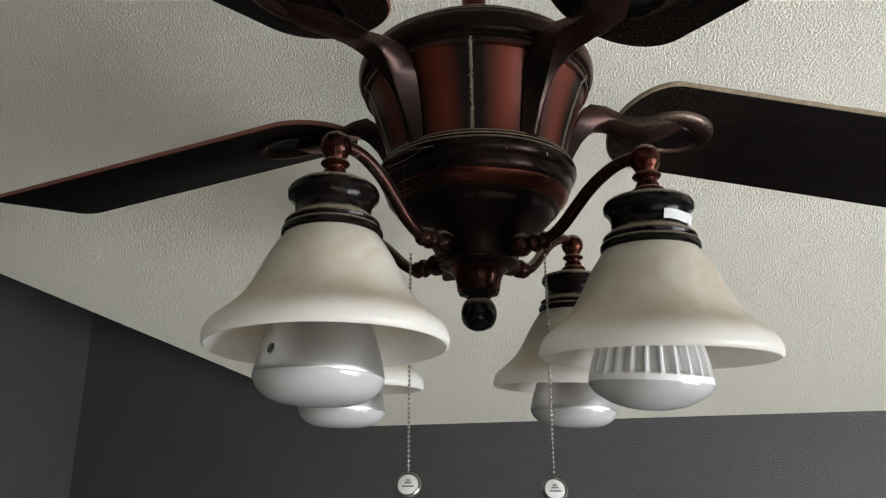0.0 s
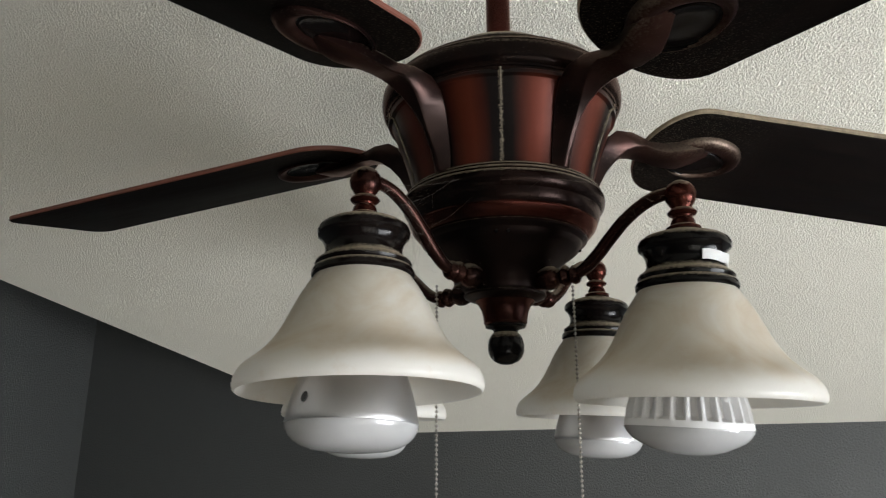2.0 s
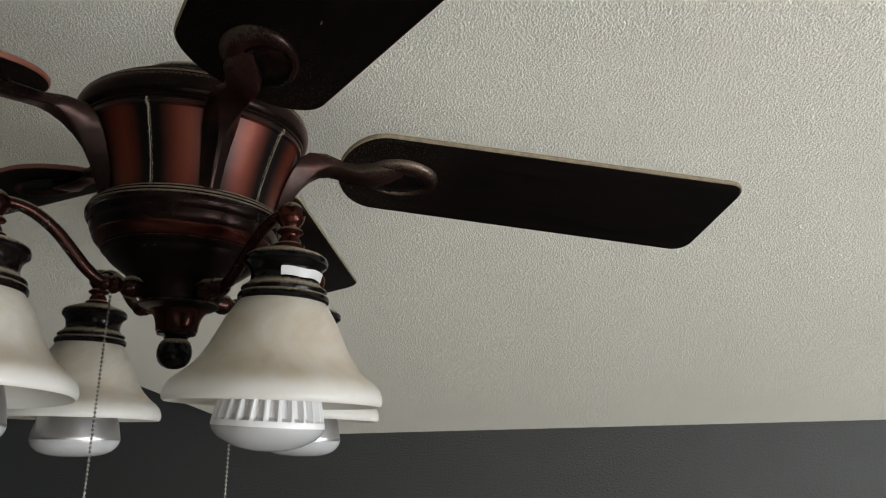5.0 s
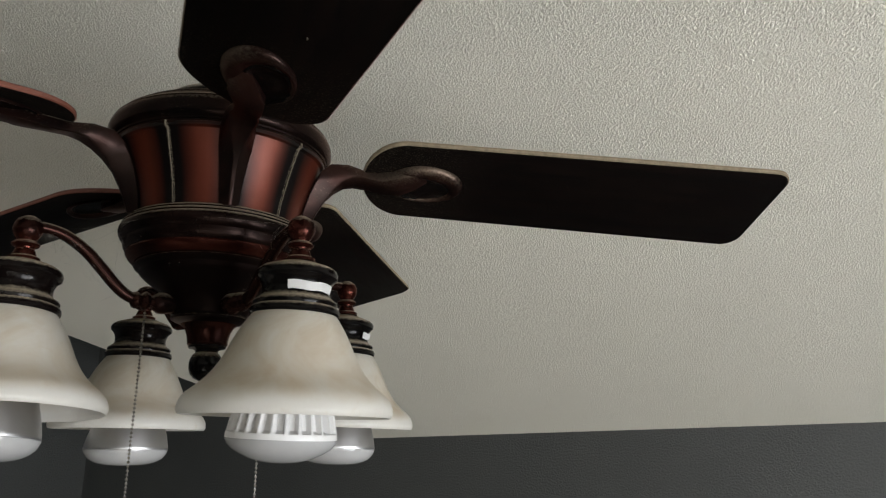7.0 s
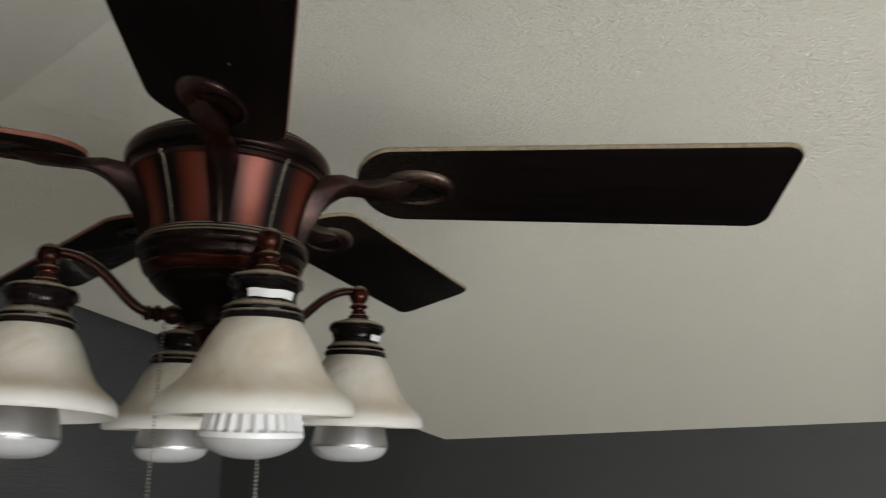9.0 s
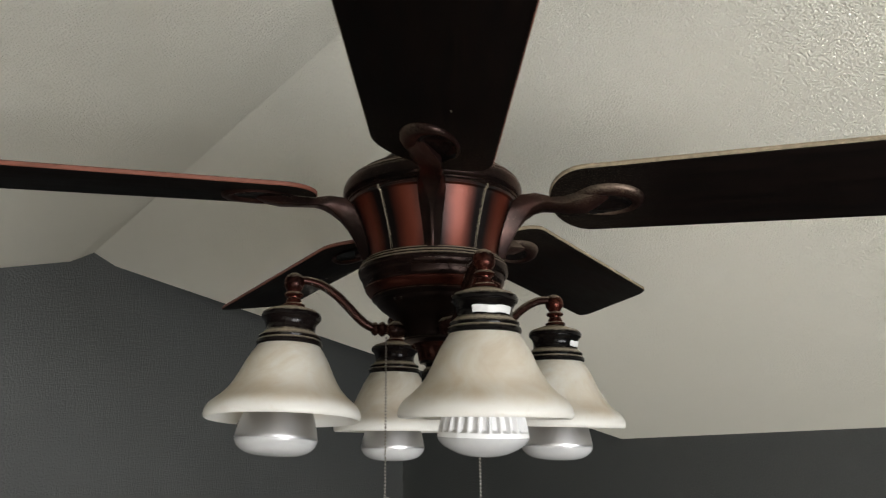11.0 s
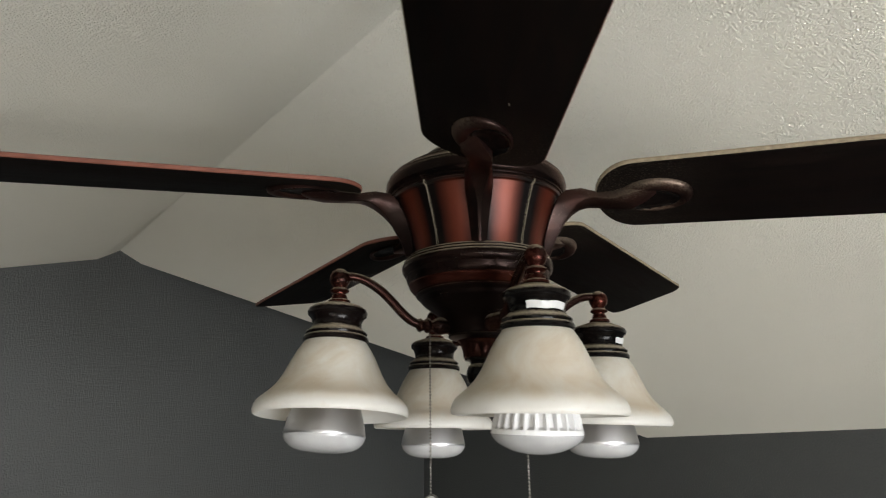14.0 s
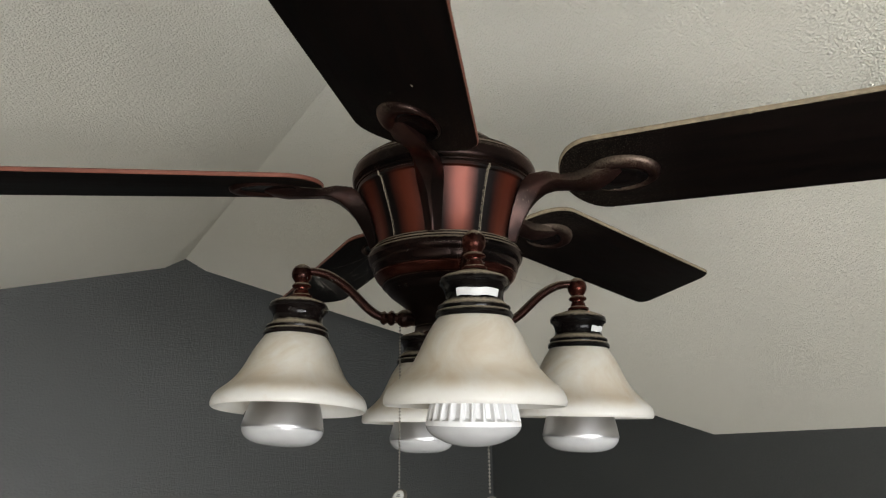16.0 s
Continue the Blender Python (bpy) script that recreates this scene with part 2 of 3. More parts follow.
# ---- mesh helpers ----
def part(name, bm, material, parent=None, label="", m=None, smooth=True):
    """Link a bmesh as one mesh object, under a thing or a part."""
    me = bpy.data.meshes.new(name)
    bmesh.ops.recalc_face_normals(bm, faces=bm.faces)
    bm.to_mesh(me)
    bm.free()
    for mat in material if isinstance(material, tuple) else (material,):
        me.materials.append(mat)
    if smooth:
        me.shade_smooth()
        me.set_sharp_from_angle(angle=radians(38))
    return again(name, me, parent, label, m)


def again(name, me, parent=None, label="", m=None):
    """One more object on a mesh that exists."""
    ob = new(name, me)
    ob.parent = parent
    if m is not None:
        ob.matrix_basis = m
    if label:
        ob["label"] = label
    return ob


def lathe(profile, n=64, dz=0.0):
    """A surface of revolution round z, from (radius, height) rows; ends on the axis are closed."""
    bm = bmesh.new()
    rings = []
    for r, z in profile:
        if r < 1e-6:
            rings.append([bm.verts.new((0, 0, z - dz))])
        else:
            rings.append([bm.verts.new((r * math.cos(2 * math.pi * i / n), r * math.sin(2 * math.pi * i / n), z - dz)) for i in range(n)])
    for a, b in zip(rings, rings[1:]):
        for i in range(n):
            j = (i + 1) % n
            f = [a[i % len(a)], a[j % len(a)], b[j % len(b)], b[i % len(b)]]
            f = list(dict.fromkeys(f))
            if len(f) > 2:
                bm.faces.new(f)
    return bm


def smooth_path(pts, steps=6):
    """Catmull-Rom through the points."""
    p = [Vector(q) for q in pts]
    p = [p[0] * 2 - p[1]] + p + [p[-1] * 2 - p[-2]]
    out = []
    for i in range(1, len(p) - 2):
        for s in range(steps):
            t = s / steps
            a, b, c, d = p[i - 1:i + 3]
            out.append(0.5 * (2 * b + (c - a) * t + (2 * a - 5 * b + 4 * c - d) * t * t + (3 * b - a - 3 * c + d) * t ** 3))
    out.append(p[-2])
    return out


def tube(path, radius, n=12, bm=None):
    """A round bar along a path; radius is a number or a function of the share of its length."""
    bm = bm or bmesh.new()
    rings = []
    for i, p in enumerate(path):
        d = (path[min(i + 1, len(path) - 1)] - path[max(i - 1, 0)]).normalized()
        side = d.cross(Vector((0, 1, 0.013))).normalized()
        up = side.cross(d)
        r = radius(i / (len(path) - 1)) if callable(radius) else radius
        rings.append([bm.verts.new(p + r * (math.cos(2 * math.pi * k / n) * side + math.sin(2 * math.pi * k / n) * up)) for k in range(n)])
    for a, b in zip(rings, rings[1:]):
        for k in range(n):
            bm.faces.new((a[k], a[(k + 1) % n], b[(k + 1) % n], b[k]))
    bm.faces.new(rings[0])
    bm.faces.new(rings[-1])
    return bm


def prism(bm, pts, off):
    """A solid from a flat outline and the offset of its other face."""
    a = [bm.verts.new(p) for p in pts]
    b = [bm.verts.new(Vector(p) + Vector(off)) for p in pts]
    bm.faces.new(a)
    bm.faces.new(b)
    for i in range(len(pts)):
        j = (i + 1) % len(pts)
        bm.faces.new((a[i], a[j], b[j], b[i]))
    return bm


def box(bm, lo, hi):
    (x0, y0, z0), (x1, y1, z1) = lo, hi
    return prism(bm, [(x0, y0, z0), (x1, y0, z0), (x1, y1, z0), (x0, y1, z0)], (0, 0, z1 - z0))


# ---- the room ----
FAR, LEFT, RIGHT, BACK = 2.330, -2.174, 3.2, -1.35


def slope_far(x, y):
    return 3.5587 - 0.4752 * y + 0.0198 * (x + 0.87)


def slope_back(x, y):
    return 2.953 + 0.280 * (y - 0.216) + 0.067 * (x + 2.174)


def ridge_y(x):
    return 0.690 - 0.0565 * x


KINK = 0.075
VALLEY_X = -0.9385
RL = (LEFT, ridge_y(LEFT), slope_far(LEFT, ridge_y(LEFT)))
RR = (RIGHT, ridge_y(RIGHT), slope_far(RIGHT, ridge_y(RIGHT)))
KL = (LEFT, RL[1] - KINK, slope_back(LEFT, RL[1] - KINK))
RM = (-1.45, ridge_y(-1.45), slope_far(-1.45, ridge_y(-1.45)))
BL = (LEFT, BACK, slope_back(LEFT, BACK))
BR = (RIGHT, BACK, slope_back(RIGHT, BACK))
FA = (VALLEY_X, FAR, slope_far(VALLEY_X, FAR))
FR = (RIGHT, FAR, slope_far(RIGHT, FAR))
FC = (LEFT, FAR, 3.30)
VF = (LEFT, 0.894, slope_far(LEFT, 0.894))
bm = bmesh.new()
for outline in ((FA, FR, RR, RL, VF), (FA, VF, FC), (RL, RM, KL), (KL, RM, BL), (RM, RR, BR, BL)):
    prism(bm, outline, (0, 0, 0.12))
tagged(part("ceiling", bm, CEILING, smooth=False), "vaulted off-white ceiling with a coarse orange-peel texture", "ceiling", kind="structure")

bm = prism(bmesh.new(), [(LEFT, FAR, 0), (RIGHT, FAR, 0), FR, FA, FC], (0, 0.12, 0))
tagged(part("wall_far", bm, WALL, smooth=False), "dark grey painted wall with an orange-peel texture", "wall", kind="structure")
bm = prism(bmesh.new(), [(LEFT, BACK, 0), (LEFT, FAR, 0), FC, VF, RL, KL, BL], (-0.12, 0, 0))
tagged(part("wall_left", bm, WALL, smooth=False), "dark grey painted gable wall under the ridge", "wall", kind="structure")


def at_share(a, b, y):
    t = (y - a[1]) / (b[1] - a[1])
    return (a[0], y, a[2] + t * (b[2] - a[2]))


W1 = (-1.30, 0.95, 0.85, 2.10)
bm = bmesh.new()
prism(bm, [(RIGHT, BACK, 0), (RIGHT, W1[0], 0), at_share(BR, RR, W1[0]), BR], (0.12, 0, 0))
prism(bm, [(RIGHT, W1[0], 0), (RIGHT, W1[1], 0), (RIGHT, W1[1], W1[2]), (RIGHT, W1[0], W1[2])], (0.12, 0, 0))
prism(bm, [(RIGHT, W1[0], W1[3]), (RIGHT, W1[1], W1[3]), at_share(FR, RR, W1[1]), RR, at_share(BR, RR, W1[0])], (0.12, 0, 0))
prism(bm, [(RIGHT, W1[1], 0), (RIGHT, FAR, 0), FR, at_share(FR, RR, W1[1])], (0.12, 0, 0))
tagged(part("wall_right", bm, WALL, smooth=False), "dark grey painted wall with a window", "wall", kind="structure")

W2 = (0.35, 1.95, 0.85, 2.05)


def back_top(x):
    return (x, BACK, slope_back(x, BACK))


bm = bmesh.new()
prism(bm, [(LEFT, BACK, 0), (W2[0], BACK, 0), back_top(W2[0]), BL], (0, -0.12, 0))
prism(bm, [(W2[0], BACK, 0), (W2[1], BACK, 0), (W2[1], BACK, W2[2]), (W2[0], BACK, W2[2])], (0, -0.12, 0))
prism(bm, [(W2[0], BACK, W2[3]), (W2[1], BACK, W2[3]), back_top(W2[1]), back_top(W2[0])], (0, -0.12, 0))
prism(bm, [(W2[1], BACK, 0), (RIGHT, BACK, 0), BR, back_top(W2[1])], (0, -0.12, 0))
tagged(part("wall_back", bm, WALL, smooth=False), "dark grey painted wall with a small window", "wall", kind="structure")

tagged(part("floor", box(bmesh.new(), (LEFT, BACK, -0.15), (RIGHT, FAR, 0)), FLOOR, smooth=False), "beige carpeted floor", "floor", kind="structure")
tagged(part("ground", box(bmesh.new(), (-300, -300, -0.5), (300, 300, -0.16)), GROUND, smooth=False), "lawn outside the house", "ground", kind="structure")


def window_unit(name, wide, high, m):
    """A white frame with a mullion and two panes; local x across, z up, y through the wall."""
    root = tagged(new(name), "white framed window with two panes", "window", kind="structure")
    root.matrix_basis = m
    bm = bmesh.new()
    f = 0.05
    box(bm, (-wide / 2, 0, 0), (-wide / 2 + f, 0.07, high))
    box(bm, (wide / 2 - f, 0, 0), (wide / 2, 0.07, high))
    box(bm, (-wide / 2 + f, 0, 0), (wide / 2 - f, 0.07, f))
    box(bm, (-wide / 2 + f, 0, high - f), (wide / 2 - f, 0.07, high))
    box(bm, (-0.025, 0.004, f), (0.025, 0.066, high - f))
    part("window_frame", bm, TRIM, root, smooth=False)
    for x0, x1 in ((-wide / 2 + f, -0.025), (0.025, wide / 2 - f)):
        pane = part("pane", box(bmesh.new(), (x0, 0.03, f), (x1, 0.036, high - f)), PANE, root, smooth=False)
        pane.visible_shadow = False
    return root


window_unit("window_1", W1[1] - W1[0], W1[3] - W1[2], pose(RIGHT + 0.04, (W1[0] + W1[1]) / 2, W1[2], 0, 0, -90))
window_unit("window_2", W2[1] - W2[0], W2[3] - W2[2], pose((W2[0] + W2[1]) / 2, BACK - 0.04, W2[2], 0, 0, 180))

# ---- the ceiling fan ----
AX, AY, FZ = -0.1448, 0.6361, 2.60
HANG = min(slope_far(AX, AY), slope_back(AX, AY))
fan = tagged(new("ceiling_fan"), "dark bronze five-blade ceiling fan with four lamps, dusty and cobwebbed", "ceiling fan")
fan.matrix_basis = pose(AX, AY, FZ)

part("downrod", lathe([(0.0, HANG), (0.0128, HANG), (0.0128, 2.815), (0.0, 2.815)], 32, FZ), RED, fan)
part("top_cap", lathe([(0.0, 2.822), (0.020, 2.828), (0.022, 2.819), (0.052, 2.816), (0.066, 2.812), (0.073, 2.806), (0.0755, 2.801), (0.0755, 2.790), (0.0, 2.790)], 64, FZ), BLACK, fan)
part("motor_lid", lathe([(0.060, 2.796), (0.078, 2.794), (0.084, 2.7935), (0.0855, 2.7912), (0.094, 2.7893), (0.0965, 2.7890), (0.0975, 2.7868), (0.1045, 2.7833), (0.1068, 2.7828), (0.1075, 2.7805),
                         (0.1125, 2.7776), (0.1145, 2.7770), (0.1152, 2.7750), (0.1175, 2.7728), (0.1192, 2.7718), (0.1196, 2.7696), (0.1212, 2.7670), (0.1218, 2.7615), (0.1210, 2.7545),
                         (0.1188, 2.7497), (0.1168, 2.7486), (0.1163, 2.7468), (0.1150, 2.7462), (0.1145, 2.743), (0.104, 2.742), (0.060, 2.742)], 96, FZ), LID, fan)
part("motor_core", lathe([(0.060, 2.745), (0.106, 2.744), (0.096, 2.715), (0.0875, 2.69), (0.084, 2.665), (0.060, 2.660)], 64, FZ), BLACK, fan)

BLADE_ANGLE = 28.9
PANEL_ROWS = [(0.1138, 2.7450), (0.1152, 2.7440), (0.1148, 2.7405), (0.1112, 2.7390), (0.1060, 2.726), (0.1000, 2.710), (0.0950, 2.695), (0.0910, 2.681), (0.0886, 2.668)]


def panel_mesh():
    """One of ten curved panels of the motor, a little fuller in its middle."""
    bm = bmesh.new()
    uv = bm.loops.layers.uv.new("UVMap")
    cols, half = 10, radians(17.6)
    grid = []
    for r, z in PANEL_ROWS:
        row = []
        for c in range(cols + 1):
            s = c / cols * 2 - 1
            rr = r * math.cos(half) / math.cos(half * s) * 0.20 + r * 0.80 + 0.0022 * (1 - s * s) - 0.0010
            row.append(bm.verts.new((rr * math.cos(half * s), rr * math.sin(half * s), z - FZ)))
        grid.append(row)
    back = [[bm.verts.new((v.co.x - 0.005, v.co.y * 0.97, v.co.z)) for v in row] for row in (grid[0], grid[-1])]
    n = len(PANEL_ROWS) - 1
    for i in range(n):
        for c in range(cols):
            f = bm.faces.new((grid[i][c], grid[i + 1][c], grid[i + 1][c + 1], grid[i][c + 1]))
            for lp, (a, b) in zip(f.loops, ((i, c), (i + 1, c), (i + 1, c + 1), (i, c + 1))):
                lp[uv].uv = (b / cols, 1 - a / n)
    for row, rim, v in ((grid[0], back[0], 1.0), (grid[-1], back[1], 0.0)):
        for c in range(cols):
            f = bm.faces.new((row[c], row[c + 1], rim[c + 1], rim[c]))
            for lp in f.loops:
                lp[uv].uv = (c / cols, v)
    return bm


first = None
for k in range(10):
    turn = pose(0, 0, 0, 0, 0, BLADE_ANGLE + 18 + 36 * k)
    if first is None:
        first = part("motor_panel", panel_mesh(), PANEL, fan, "red-brown sunburst panel", turn)
    else:
        again("motor_panel", first.data, fan, "red-brown sunburst panel", turn)

# raised dusty joints midway between the blades
first = None
for k in range(5):
    turn = pose(0, 0, 0, 0, 0, BLADE_ANGLE + 36 + 72 * k)
    if first is None:
        path = smooth_path([(r + 0.0003, 0, z - FZ) for r, z in PANEL_ROWS], 9)
        crumbs = random.Random(3)
        path = [p + Vector((0, crumbs.uniform(-0.0003, 0.0003), 0)) for p in path]
        first = part("seam", tube(path, lambda q: (0.0004 + 0.0008 * (1 - q)) * crumbs.uniform(0.5, 1.1), 6), SEAM, fan, "dusty raised seam", turn)
    else:
        again("seam", first.data, fan, "dusty raised seam", turn)

part("motor_band", lathe([(0.080, 2.6665), (0.0895, 2.6676), (0.0925, 2.6668), (0.0937, 2.6650), (0.0934, 2.6636), (0.0948, 2.6632), (0.0964, 2.6622), (0.0974, 2.6604), (0.0971, 2.6589), (0.0982, 2.6582),
                          (0.0991, 2.6560), (0.0994, 2.6530), (0.0988, 2.6498), (0.0974, 2.6468), (0.0957, 2.6446), (0.0944, 2.6437), (0.0940, 2.6418), (0.0932, 2.6375), (0.0917, 2.6342), (0.0897, 2.6320), (0.080, 2.631)], 96, FZ), BAND, fan)
part("red_band", lathe([(0.080, 2.6325), (0.0900, 2.6320), (0.0904, 2.6304), (0.0888, 2.6272), (0.0856, 2.6236), (0.0818, 2.6210), (0.0797, 2.6202), (0.070, 2.620)], 96, FZ), RED, fan)
part("switch_housing", lathe([(0.070, 2.6208), (0.0797, 2.6204), (0.0807, 2.6190), (0.0809, 2.6174), (0.0798, 2.6158), (0.0762, 2.6146), (0.0750, 2.6132), (0.0743, 2.6100), (0.0695, 2.6055), (0.0625, 2.6002), (0.0555, 2.5950),
                              (0.0500, 2.5900), (0.0460, 2.5845), (0.0432, 2.5790), (0.0408, 2.5735), (0.0385, 2.5690), (0.0386, 2.5672), (0.0396, 2.5657),
                              (0.0388, 2.5640), (0.0345, 2.5620), (0.0286, 2.5599), (0.0, 2.5596)], 80, FZ), DULL, fan)
part("lower_cone", lathe([(0.0, 2.561), (0.0288, 2.5601), (0.0252, 2.5564), (0.0229, 2.5518), (0.0214, 2.5465), (0.0207, 2.5415), (0.0206, 2.5390), (0.0190, 2.5375), (0.0, 2.537)], 56, FZ), RED, fan)
part("finial", lathe([(0.0, 2.538), (0.0190, 2.5378), (0.0194, 2.5364), (0.0186, 2.5350), (0.0138, 2.5340), (0.0116, 2.5322), (0.0114, 2.5304), (0.0138, 2.5282), (0.0160, 2.5240), (0.0171, 2.5186),
                      (0.0169, 2.5130), (0.0150, 2.5076), (0.0115, 2.5036), (0.0058, 2.5010), (0.0, 2.5004)], 56, FZ), BLACK, fan)

# two small screws on the switch housing
screw = part("screw", lathe([(0.0, 0.0012), (0.0014, 0.0010), (0.0019, 0.0), (0.0019, -0.003), (0.0, -0.003)], 10), BLACK, fan, m=pose(0, 0, 0))
for k, a in enumerate((-84, -76, 10, 100, 190)):
    c, s = math.cos(radians(a)), math.sin(radians(a))
    place = pose(0.0736 * c, 0.0736 * s, 2.6092 - FZ, 0, 100, a)
    if k == 0:
        screw.matrix_basis = place
    else:
        again("screw", screw.data, fan, m=place)


# ---- blades and their irons ----
PITCH, DROOP, ROOT_Z = 0.2307, 0.0363, 2.741
# each blade's own sag, twist and turn: metres, slope, degrees
SAG = [(-0.004, 0.059, 0.96), (0.003, 0.016, 1.15), (-0.001, -0.057, -2.2), (0.005, -0.056, -0.35), (0.001, 0.028, -0.84)]


REACH = [1.004, 1.045, 1.0, 1.0, 1.0]


def blade_z(r, lat):
    return ROOT_Z - DROOP * (r - 0.2) - PITCH * lat - FZ


def blade_outline(inset=0.0):
    r0, r1 = 0.158 + inset, 0.663 - inset

    def low(r):
        return -(0.065 + 0.0133 * (r - 0.2)) + inset

    def high(r):
        return 0.068 + 0.0267 * (r - 0.2) - inset

    pts = []

    def corner(cx, cy, rad, a0, a1, n):
        for i in range(n + 1):
            a = radians(a0 + (a1 - a0) * i / n)
            pts.append((cx + rad * math.cos(a), cy + rad * math.sin(a)))

    corner(r1 - 0.022, low(r1) + 0.022, 0.022, -90, 0, 6)
    corner(r1 - 0.022, high(r1) - 0.022, 0.022, 0, 90, 6)
    mid, half = (low(0.21) + high(0.21)) / 2, (high(0.21) - low(0.21)) / 2
    for i in range(25):
        a = radians(90 + 180 * i / 24)
        pts.append((r0 + 0.050 + 0.050 * math.cos(a), mid + half * math.sin(a)))
    return pts


def blade_mesh():
    bm = bmesh.new()
    rings = []
    for inset, h in ((0.0012, -0.003), (0.0, -0.0018), (0.0, 0.0018), (0.0012, 0.003)):
        rings.append([bm.verts.new((x, y, blade_z(x, y) + h)) for x, y in blade_outline(inset)])
    n = len(rings[0])
    for a, b in zip(rings, rings[1:]):
        for i in range(n):
            bm.faces.new((a[i], a[(i + 1) % n], b[(i + 1) % n], b[i])).material_index = 1 if a[i].co.y + a[(i + 1) % n].co.y > 0 else 2
    bm.faces.new(rings[0])
    bm.faces.new(rings[-1])
    return bm


def iron_mesh(lie):
    """A horn that hugs the motor, sweeps out as an arm and ends flat against the blade."""
    rows = [(0.0895, 2.6655, 0.0970, 2.6650, 0.0092), (0.0900, 2.676, 0.1010, 2.6755, 0.0102), (0.0935, 2.692, 0.1075, 2.690, 0.0118), (0.0985, 2.708, 0.1160, 2.7045, 0.0138),
            (0.1045, 2.722, 0.1260, 2.7165, 0.0160), (0.1120, 2.735, 0.1370, 2.7255, 0.0172), (0.1230, 2.7440, 0.1480, 2.7300, 0.0162), (0.1420, 2.7455, 0.1590, 2.7305, 0.0138),
            (0.1620, 2.7400, 0.1700, 2.7285, 0.0120), (0.1800, 2.7385, 0.1820, 2.7268, 0.0130), (0.2020, 2.7375, 0.2030, 2.7262, 0.0170), (0.2180, 2.7378, 0.2185, 2.7285, 0.0135), (0.2320, 2.7380, 0.2325, 2.7330, 0.0090)]
    bm = bmesh.new()
    rings = []
    for xi, zi, xo, zo, w in rows:
        lift = -PITCH if xo > 0.16 else -PITCH * max(0.0, (xo - 0.12) / 0.04)
        ring = []
        blunt = max(0.14, min(0.86, 0.14 + (xo - 0.118) * 18))
        for u, s in ((0.0, -0.96), (0.10, -1.0), (0.90, -0.12 - blunt), (1.0, -blunt), (1.0, blunt), (0.90, 0.12 + blunt), (0.10, 1.0), (0.0, 0.96)):
            y = s * w - 0.30 * max(0.0, xo - 0.185)
            at = Vector((xi + (xo - xi) * u, y, zi + (zo - zi) * u - FZ + lift * y))
            ring.append(bm.verts.new(at.lerp(lie @ at, max(0.0, min(1.0, (xo - 0.135) / 0.055)))))
        rings.append(ring)
    n = len(rings[0])
    for a, b in zip(rings, rings[1:]):
        for i in range(n):
            bm.faces.new((a[i], a[(i + 1) % n], b[(i + 1) % n], b[i]))
    bm.faces.new(rings[0])
    bm.faces.new(rings[-1])
    return bm


def oval_mesh():
    """The raised oval ring under the blade, with a leaf-shaped hollow."""
    bm = bmesh.new()
    n, rings = 48, []
    for share, drop in ((1.0, -0.0028), (1.0, -0.0055), (0.96, -0.0092), (0.88, -0.0112), (0.78, -0.0108), (0.70, -0.0088), (0.66, -0.0068), (0.63, -0.0064), (0.60, -0.0074), (0.55, -0.0060), (0.30, -0.0050), (0.0, -0.0047)):
        ring = []
        for i in range(n if share else 1):
            a = 2 * math.pi * i / n
            inner = max(0.0, min(1.0, (1.0 - share) / 0.32))
            pinch = 1.0 - (0.25 + 0.55 * inner) * max(0.0, -math.cos(a)) ** 2
            heavy = max(0.0, min(1.0, 0.45 - 0.55 * math.sin(a) + 0.35 * max(0.0, math.cos(a))))
            sink = drop if share > 0.99 or share < 0.45 else drop * (0.55 + 0.45 * heavy)
            x = 0.229 + 0.047 * share * math.cos(a) * (1 + 0.15 * inner) - 0.004 * inner
            y = 0.032 * share * math.sin(a) * pinch + 0.0070 * inner
            ring.append(bm.verts.new((x, y, blade_z(x, y) + sink)))
        rings.append(ring)
    for a, b in zip(rings, rings[1:]):
        for i in range(n):
            f = list(dict.fromkeys([a[i], a[(i + 1) % n], b[(i + 1) % len(b)], b[i % len(b)]]))
            face = bm.faces.new(f)
            mid = face.calc_center_median()
            off = math.hypot((mid.x - 0.225) / 0.053, (mid.y - 0.0070) / 0.032)
            # the hollow's shade is put into its colour with the black finish
            face.material_index = 1 if off < 0.67 else 0
    return bm


blade = None
for k, (sag, twist, swing) in enumerate(SAG):
    turn = pose(0, 0, 0, 0, 0, BLADE_ANGLE + 72 * k + swing)
    lie = Matrix.Translation((0, 0, sag + 2.738 - FZ)) @ Matrix.Rotation(-math.atan(twist), 4, 'X') @ Matrix.Translation((0, 0, FZ - 2.738)) @ Matrix.Diagonal((REACH[k], 1, 1, 1))
    iron = part("blade_iron", iron_mesh(lie), IRON, fan, "dusty bronze blade iron", turn)
    if blade is None:
        blade = part("blade", blade_mesh(), (WOOD, EDGE, EDGE_DUST), fan, "dark walnut blade with rounded corners", turn @ lie)
        oval = part("oval_plate", oval_mesh(), (IRON, BLACK), iron, m=lie)
    else:
        other = again("blade", blade.data, fan, "dark walnut blade with rounded corners", turn @ lie)
        again("oval_plate", oval.data, iron, m=lie)
        if k == 4:
            curl = [(0.3135 + 0.0017 * i, 0.0215 - 0.0001 * i * i, blade_z(0.316, 0.021) - 0.0034 - 0.0002 * i) for i in range(4)]
            part("paint_chip", tube(smooth_path(curl, 3), lambda q: 0.0002 + 0.0004 * math.sin(math.pi * q), 6), SEAM, other, "pale curled paint chip")

# ---- the four lamps ----
LAMP_R, BALL_Z = 0.1787, 2.6300
